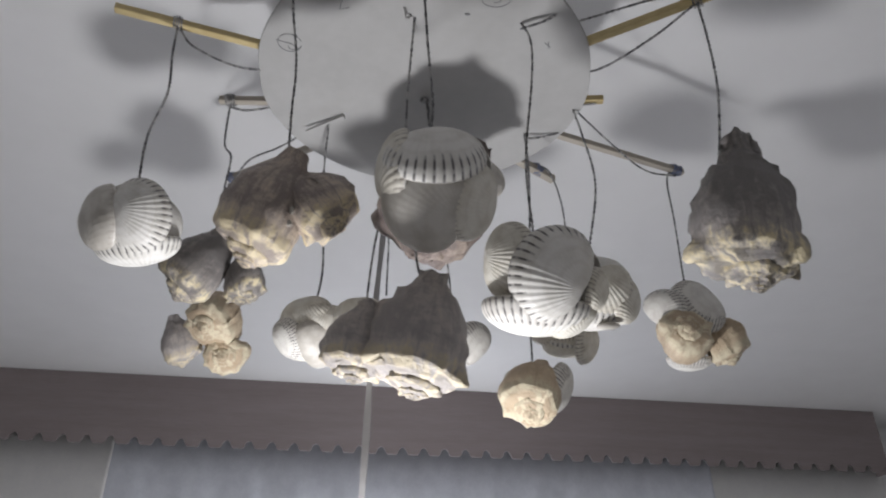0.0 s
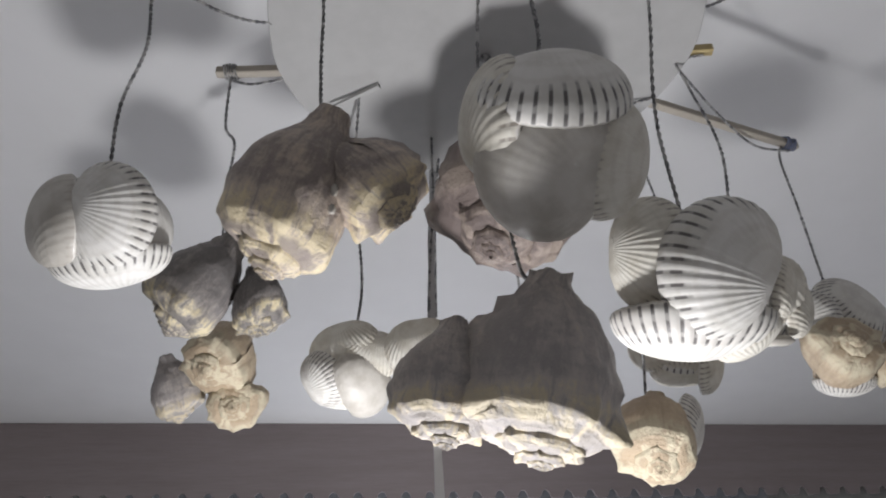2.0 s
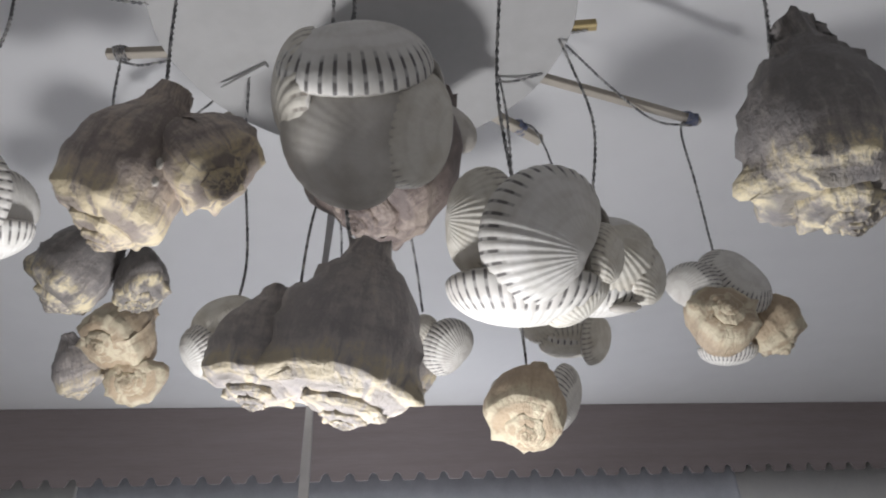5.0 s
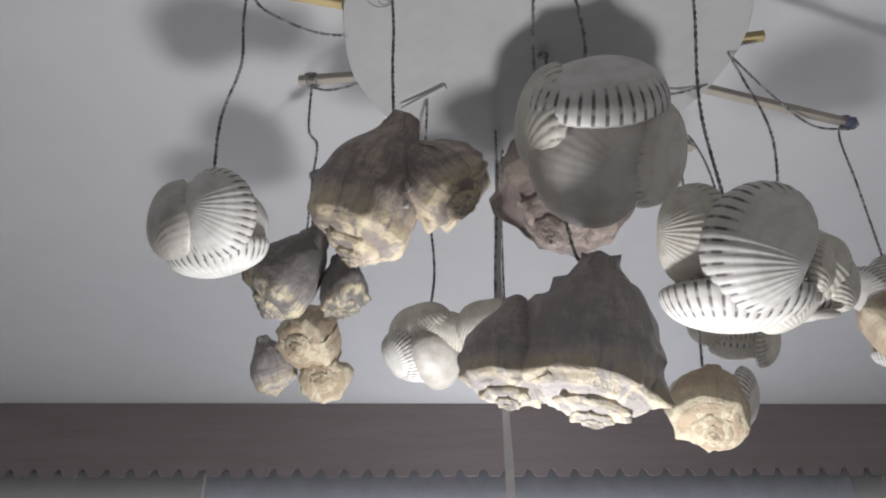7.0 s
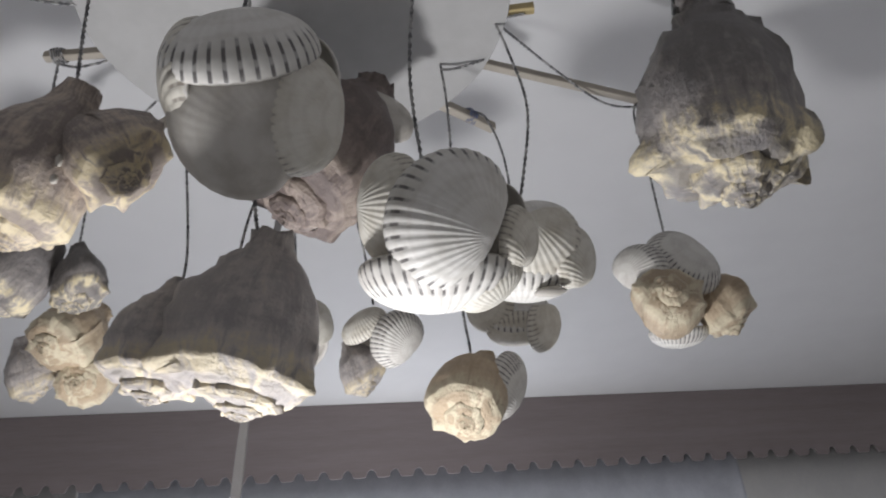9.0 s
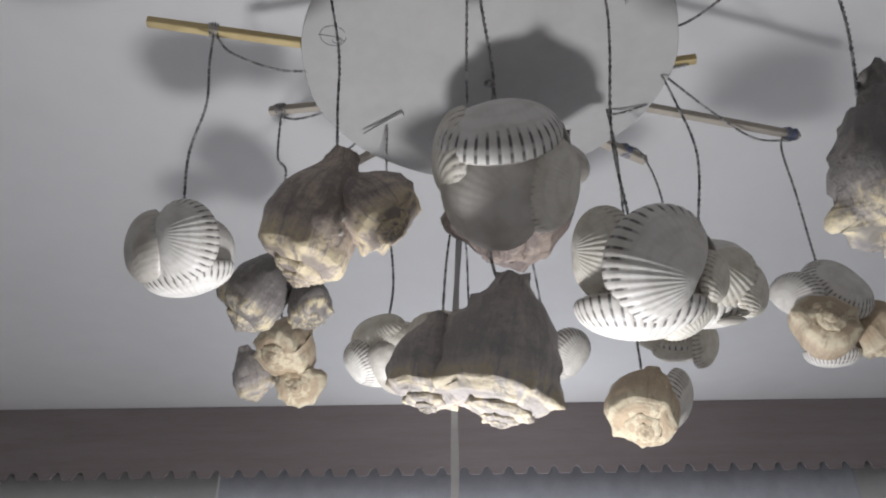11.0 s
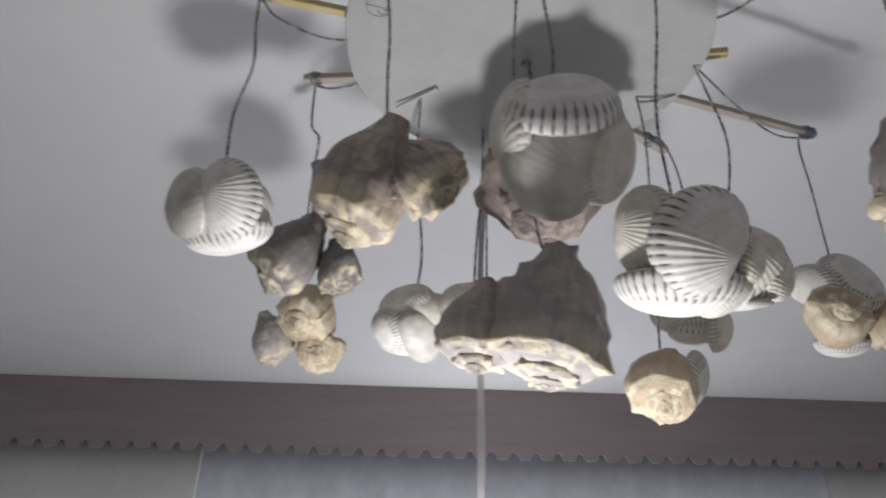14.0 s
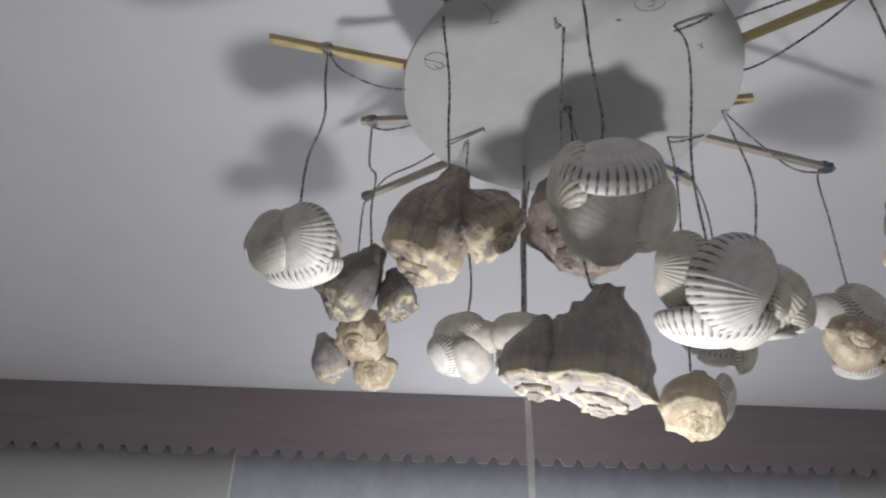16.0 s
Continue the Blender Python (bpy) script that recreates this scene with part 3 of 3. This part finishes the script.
# pair of brown whelks
c = cluster((-0.130, 0.480, 2.174), "pair of brown-banded whelk shells glued side by side")
whelk(c, (-0.145, 0.480, 2.167), facing(-0.34, -0.84, 0.32), 165, 0.078, WHELK_BROWN, seed=3, knob=0.15, canal=1.1, knobs=7, rough=0.5)
whelk(c, (-0.101, 0.481, 2.168), facing(0.6, -0.6, 0.45), 150, 0.058, WHELK_BROWN, seed=5, knob=0.15, rough=0.6)
glue(c, (-0.117, 0.462, 2.150), (0.002, 0.002, 0.004))
glue(c, (-0.118, 0.463, 2.139), (0.002, 0.002, 0.003))
wire(c, [(-0.130, 0.480, 2.216), (-0.130, 0.475, 2.257), (-0.129, 0.465, 2.306), (-0.133, 0.440, 2.355), (-0.128, 0.430, 2.3768)])

# dark whelks
c = cluster((-0.226, 0.630, 2.194), "pair of dark grey whelk shells glued together")
whelk(c, (-0.245, 0.628, 2.198), facing(-0.5, -0.72, 0.35), 200, 0.072, WHELK_DARK, seed=7, knob=0.15, rough=1.0)
whelk(c, (-0.198, 0.634, 2.183), facing(0.15, -0.8, 0.5), 200, 0.048, WHELK_DARK, seed=8, knob=0.15)
wire(c, [(-0.226, 0.625, 2.231), (-0.227, 0.615, 2.272), (-0.222, 0.605, 2.308), (-0.228, 0.595, 2.32), (-0.228, 0.588, 2.3768)])

# three small whelks
c = cluster((-0.265, 0.740, 2.172), "three small tan whelk shells glued in a bunch")
whelk(c, (-0.293, 0.747, 2.162), facing(0.28, -0.9, 0.25), 200, 0.046, WHELK_GREY, seed=11, rough=0.7)
whelk(c, (-0.251, 0.729, 2.181), facing(-0.15, -0.3, 0.9), 0, 0.066, WHELK_PALE, seed=12, knob=0.09, knobs=12, rough=0.7)
whelk(c, (-0.242, 0.752, 2.148), facing(0.25, -0.05, 0.95), 90, 0.051, WHELK_PALE, seed=13, knob=0.12, knobs=11, rough=0.7)
wire(c, [(-0.267, 0.745, 2.202), (-0.269, 0.740, 2.254), (-0.268, 0.735, 2.346), (-0.262, 0.729, 2.3768)])

# far pale cockles
c = cluster((-0.133, 0.650, 2.136), "bunch of pale smooth cockle shells")
valve(c, (-0.139, 0.642, 2.148), (-0.35, 0.6, 0.7), (-0.2, 0.9), 0.042, COCKLE_PLAIN, 0.38)
valve(c, (-0.154, 0.647, 2.123), (-0.55, -0.15, 0.8), (-0.8, -0.5), 0.036, COCKLE_BARRED, 0.42)
valve(c, (-0.114, 0.644, 2.141), (0.5, 0.4, 0.75), (0.2, 0.9), 0.038, COCKLE_PLAIN, 0.38)
valve(c, (-0.122, 0.652, 2.118), (0.45, -0.35, 0.8), (-0.8, -0.3), 0.042, COCKLE_SMOOTH_SHADED, 0.38)
valve(c, (-0.140, 0.667, 2.116), (-0.05, -0.97, 0.2), (0, -1), 0.042, COCKLE_PLAIN, 0.38)
valve(c, (-0.137, 0.667, 2.142), (0, 0.1, -1), (0, -1), 0.044, COCKLE_PLAIN, 0.38)
wire(c, [(-0.129, 0.650, 2.160), (-0.126, 0.650, 2.205), (-0.131, 0.640, 2.289), (-0.124, 0.602, 2.3618)])

# large pair of whelks
c = cluster((-0.029, 0.490, 2.061), "large dark whelk with cream knobbed spire glued to a second one")
whelk(c, (-0.021, 0.489, 2.062), facing(-0.16, -0.86, 0.42), 150, 0.084, WHELK_GREY, seed=21, knob=0.20, spire=0.62, knobs=9, rough=1.1)
whelk(c, (-0.067, 0.490, 2.057), facing(-0.12, -0.8, 0.5), 200, 0.054, WHELK_GREY, seed=22, knob=0.18, spire=0.7, rough=0.8)
wire(c, [(-0.017, 0.502, 2.112), (-0.024, 0.500, 2.133), (-0.035, 0.50, 2.25), (-0.027, 0.460, 2.3618)])

# pale cockles behind the large pair
c = cluster((-0.080, 0.758, 2.180), "two pale cockle shells hanging behind large whelks")
valve(c, (-0.057, 0.751, 2.191), (0.4, 0.45, 0.75), (0.3, 1), 0.046, COCKLE_PLAIN, 0.38)
valve(c, (-0.045, 0.754, 2.181), (0.85, 0.05, 0.5), (0.2, -1), 0.040, COCKLE_PLAIN, 0.38)
valve(c, (-0.071, 0.777, 2.177), (0, 0, -1), (0, 1), 0.050, COCKLE_PLAIN, 0.38)
wire(c, [(-0.070, 0.775, 2.232), (-0.068, 0.76, 2.28), (-0.066, 0.72, 2.33), (-0.060, 0.69, 2.3618)])

# thin pale cockles over the lamp
c = cluster((-0.077, 0.619, 2.119), "bunch of thin white cockle shells beside a grey cord")
valve(c, (-0.082, 0.608, 2.128), (-0.3, 0.35, 0.85), (-0.1, 1), 0.042, COCKLE_PLAIN, 0.38)
valve(c, (-0.066, 0.611, 2.123), (0.35, 0.3, 0.85), (0.3, 1), 0.040, COCKLE_SMOOTH_SHADED, 0.38)
valve(c, (-0.090, 0.623, 2.105), (-0.75, -0.2, 0.6), (-0.9, -0.1), 0.032, COCKLE_PLAIN, 0.38)
valve(c, (-0.083, 0.635, 2.093), (-0.3, -0.88, 0.35), (-0.6, -0.6), 0.038, COCKLE, 0.38)
valve(c, (-0.073, 0.636, 2.122), (0, 0, -1), (0, 1), 0.046, COCKLE_PLAIN, 0.38)
wire(c, [(-0.074, 0.615, 2.150), (-0.072, 0.626, 2.21), (-0.068, 0.650, 2.28), (-0.066, 0.665, 2.3618)])

# cockle and small dark whelk, far
c = cluster((0.009, 0.745, 2.144), "small grey whelk with barred cockle shells")
whelk(c, (-0.004, 0.749, 2.137), facing(0.3, -0.82, 0.4), 200, 0.042, WHELK_GREY, seed=25, rough=1.0)
valve(c, (0.030, 0.733, 2.153), (0.45, 0.1, 0.85), (0.65, -0.7), 0.042, COCKLE_BARRED, 0.36)
valve(c, (-0.001, 0.733, 2.171), (-0.4, 0.75, 0.5), (-0.4, 0.8), 0.034, COCKLE_PLAIN, 0.38)
valve(c, (0.012, 0.752, 2.163), (0.1, 0.3, -1), (0, 1), 0.042, COCKLE_PLAIN, 0.38)
wire(c, [(0.008, 0.743, 2.192), (0.0, 0.70, 2.26), (-0.02, 0.57, 2.3618)])

# ball of cockles near the middle
c = cluster((-0.009, 0.430, 2.152), "ball of cream cockle shells with dark barred rims")
valve(c, (-0.042, 0.432, 2.167), (-0.97, 0.1, 0.12), (-0.15, -1), 0.058, COCKLE_PLAIN, 0.34)
valve(c, (-0.005, 0.406, 2.166), (0.07, 0.78, 0.55), (-0.1, 1), 0.057, COCKLE, 0.38)
valve(c, (-0.015, 0.428, 2.129), (-0.06, -0.4, 0.92), (0.95, -0.25), 0.064, COCKLE_SMOOTH_SHADED, 0.40)
valve(c, (0.021, 0.431, 2.135), (0.7, -0.2, 0.65), (0.95, -0.2), 0.048, COCKLE_PLAIN, 0.42)
valve(c, (-0.013, 0.456, 2.126), (0, -0.97, 0.05), (0, -1), 0.048, COCKLE_SMOOTH_SHADED, 0.30)
valve(c, (0.014, 0.437, 2.171), (0.8, 0.5, 0.1), (0.6, 0.7), 0.044, COCKLE_PLAIN, 0.36)
valve(c, (-0.004, 0.451, 2.174), (0, 0.1, -1), (0, 1), 0.062, COCKLE, 0.36)
wire(c, [(-0.013, 0.420, 2.188), (-0.009, 0.420, 2.215), (-0.013, 0.415, 2.275), (-0.016, 0.400, 2.309), (-0.02, 0.398, 2.3618)])

# reddish whelk
c = cluster((-0.002, 0.600, 2.250), "reddish-brown whelk shell with worn flared lip and a pale cockle")
whelk(c, (-0.010, 0.596, 2.256), facing(-0.4, -0.66, 0.6), 230, 0.126, WHELK_RED, seed=31, knob=0.10, rough=1.1)
valve(c, (0.040, 0.593, 2.279), (0.5, 0.45, 0.7), (0.5, 0.8), 0.044, COCKLE_SMOOTH_SHADED, 0.34)
wire(c, [(0.004, 0.610, 2.300), (-0.010, 0.595, 2.33), (-0.021, 0.569, 2.3618)])

# large ball of ribbed
c = cluster((0.068, 0.515, 2.113), "ball of white ribbed cockle shells with dark bars")
valve(c, (0.047, 0.504, 2.132), (-0.7, 0.15, 0.65), (-0.95, 0.1), 0.050, COCKLE_PLAIN, 0.38)
valve(c, (0.082, 0.487, 2.109), (0.16, 0.1, 0.97), (0.85, -0.5), 0.062, COCKLE, 0.42)
valve(c, (0.070, 0.528, 2.088), (-0.08, -0.97, 0.28), (-0.05, -1), 0.066, COCKLE_BARRED, 0.36)
valve(c, (0.123, 0.517, 2.109), (0.9, -0.1, 0.4), (0.1, -1), 0.036, COCKLE_PLAIN, 0.36)
valve(c, (0.103, 0.528, 2.084), (0.45, -0.75, 0.4), (0.5, -0.8), 0.034, COCKLE_PLAIN, 0.36)
valve(c, (0.087, 0.510, 2.147), (0.1, 0.9, 0.2), (0.1, 1), 0.050, COCKLE, 0.34)
valve(c, (0.088, 0.535, 2.133), (0, 0.1, -1), (0, 1), 0.060, COCKLE, 0.36)
wire(c, [(0.071, 0.500, 2.146), (0.068, 0.490, 2.215), (0.075, 0.475, 2.289), (0.076, 0.468, 2.333), (0.068, 0.469, 2.3618)])

# cockles beside it
c = cluster((0.142, 0.580, 2.136), "ball of white cockle shells with glassy glue")
valve(c, (0.136, 0.562, 2.131), (-0.05, 0.15, 0.97), (-0.35, 0.9), 0.046, COCKLE_PLAIN, 0.40)
valve(c, (0.140, 0.571, 2.159), (0.1, 0.9, 0.3), (0, 1), 0.044, COCKLE, 0.36)
valve(c, (0.165, 0.582, 2.130), (0.88, 0, 0.45), (0.2, -1), 0.042, COCKLE_PLAIN, 0.36)
valve(c, (0.129, 0.590, 2.115), (-0.05, -0.97, 0.25), (-0.1, -1), 0.048, COCKLE, 0.34)
valve(c, (0.118, 0.589, 2.133), (-0.9, -0.2, 0.2), (0, -1), 0.036, COCKLE_PLAIN, 0.36)
valve(c, (0.143, 0.600, 2.145), (0, 0.1, -1), (0, 1), 0.046, COCKLE, 0.36)
glue(c, (0.141, 0.575, 2.104), (0.010, 0.004, 0.0035))
glue(c, (0.156, 0.575, 2.144), (0.003, 0.004, 0.008))
wire(c, [(0.130, 0.580, 2.169), (0.147, 0.585, 2.258), (0.142, 0.590, 2.325), (0.134, 0.587, 2.3618)])

# open pale cockles below
c = cluster((0.130, 0.720, 2.150), "loose bunch of open white cockle shells")
valve(c, (0.106, 0.708, 2.162), (-0.7, 0.05, 0.7), (-0.5, 0.85), 0.040, COCKLE_PLAIN, 0.36)
valve(c, (0.131, 0.711, 2.161), (0, 0.75, 0.6), (0, 1), 0.042, COCKLE, 0.34)
valve(c, (0.129, 0.720, 2.142), (-0.05, -0.75, 0.6), (0, -1), 0.042, COCKLE_PLAIN, 0.30)
valve(c, (0.156, 0.723, 2.146), (0.85, -0.1, 0.45), (0.3, 0.9), 0.042, COCKLE_PLAIN, 0.34)
valve(c, (0.132, 0.733, 2.163), (0, 0.2, -1), (0, 1), 0.042, COCKLE_PLAIN, 0.36)
wire(c, [(0.128, 0.720, 2.159), (0.139, 0.715, 2.292), (0.128, 0.710, 2.361), (0.112, 0.713, 2.3768)])

# cream whelk hanging low
c = cluster((0.091, 0.690, 2.092), "cream whelk with a barred cockle glued to its side")
whelk(c, (0.086, 0.691, 2.091), facing(-0.25, -0.42, 0.86), 240, 0.062, WHELK_PALE, seed=41, knob=0.10, knobs=7, canal=1.3, spire=0.6, rough=0.6)
valve(c, (0.117, 0.695, 2.088), (0.85, -0.1, 0.45), (0.55, -0.8), 0.046, COCKLE_BARRED, 0.34)
valve(c, (0.065, 0.693, 2.096), (-0.8, 0.1, 0.5), (0, -1), 0.022, COCKLE_PLAIN, 0.36)
wire(c, [(0.089, 0.700, 2.120), (0.086, 0.670, 2.157), (0.090, 0.630, 2.289), (0.087, 0.625, 2.3618)])

# dark rugged whelk
c = cluster((0.214, 0.450, 2.143), "large dark rugged whelk with cream worn spire")
whelk(c, (0.214, 0.452, 2.140), facing(-0.06, -0.88, 0.42), 205, 0.090, WHELK_DARK, seed=51, knob=0.18, knobs=7, spire=0.85, canal=1.2, rough=1.7)
wire(c, [(0.211, 0.449, 2.191), (0.213, 0.445, 2.208), (0.221, 0.445, 2.261), (0.226, 0.450, 2.324), (0.228, 0.456, 2.3768)])

# tan whelks and cockles
c = cluster((0.262, 0.710, 2.155), "two tan whelks with barred cockle shells round them")
whelk(c, (0.249, 0.701, 2.147), facing(-0.1, 0.5, 0.8), 200, 0.062, WHELK_PALE, seed=61, knob=0.10, rough=0.7)
whelk(c, (0.296, 0.712, 2.149), facing(0.3, -0.78, 0.45), 200, 0.046, WHELK_PALE, seed=62, knob=0.14, rough=0.7)
valve(c, (0.230, 0.691, 2.178), (-0.55, 0.45, 0.7), (-0.75, -0.55), 0.042, COCKLE_BARRED, 0.38)
valve(c, (0.269, 0.690, 2.180), (0.15, 0.62, 0.75), (0.8, 0.55), 0.052, COCKLE_BARRED, 0.36)
valve(c, (0.259, 0.727, 2.126), (-0.02, -0.97, 0.2), (0, -1), 0.040, COCKLE_BARRED, 0.36)
valve(c, (0.272, 0.723, 2.165), (0, 0.2, -1), (0, 1), 0.044, COCKLE_PLAIN, 0.36)
wire(c, [(0.266, 0.715, 2.208), (0.268, 0.715, 2.292), (0.268, 0.715, 2.356), (0.281, 0.715, 2.3768)])
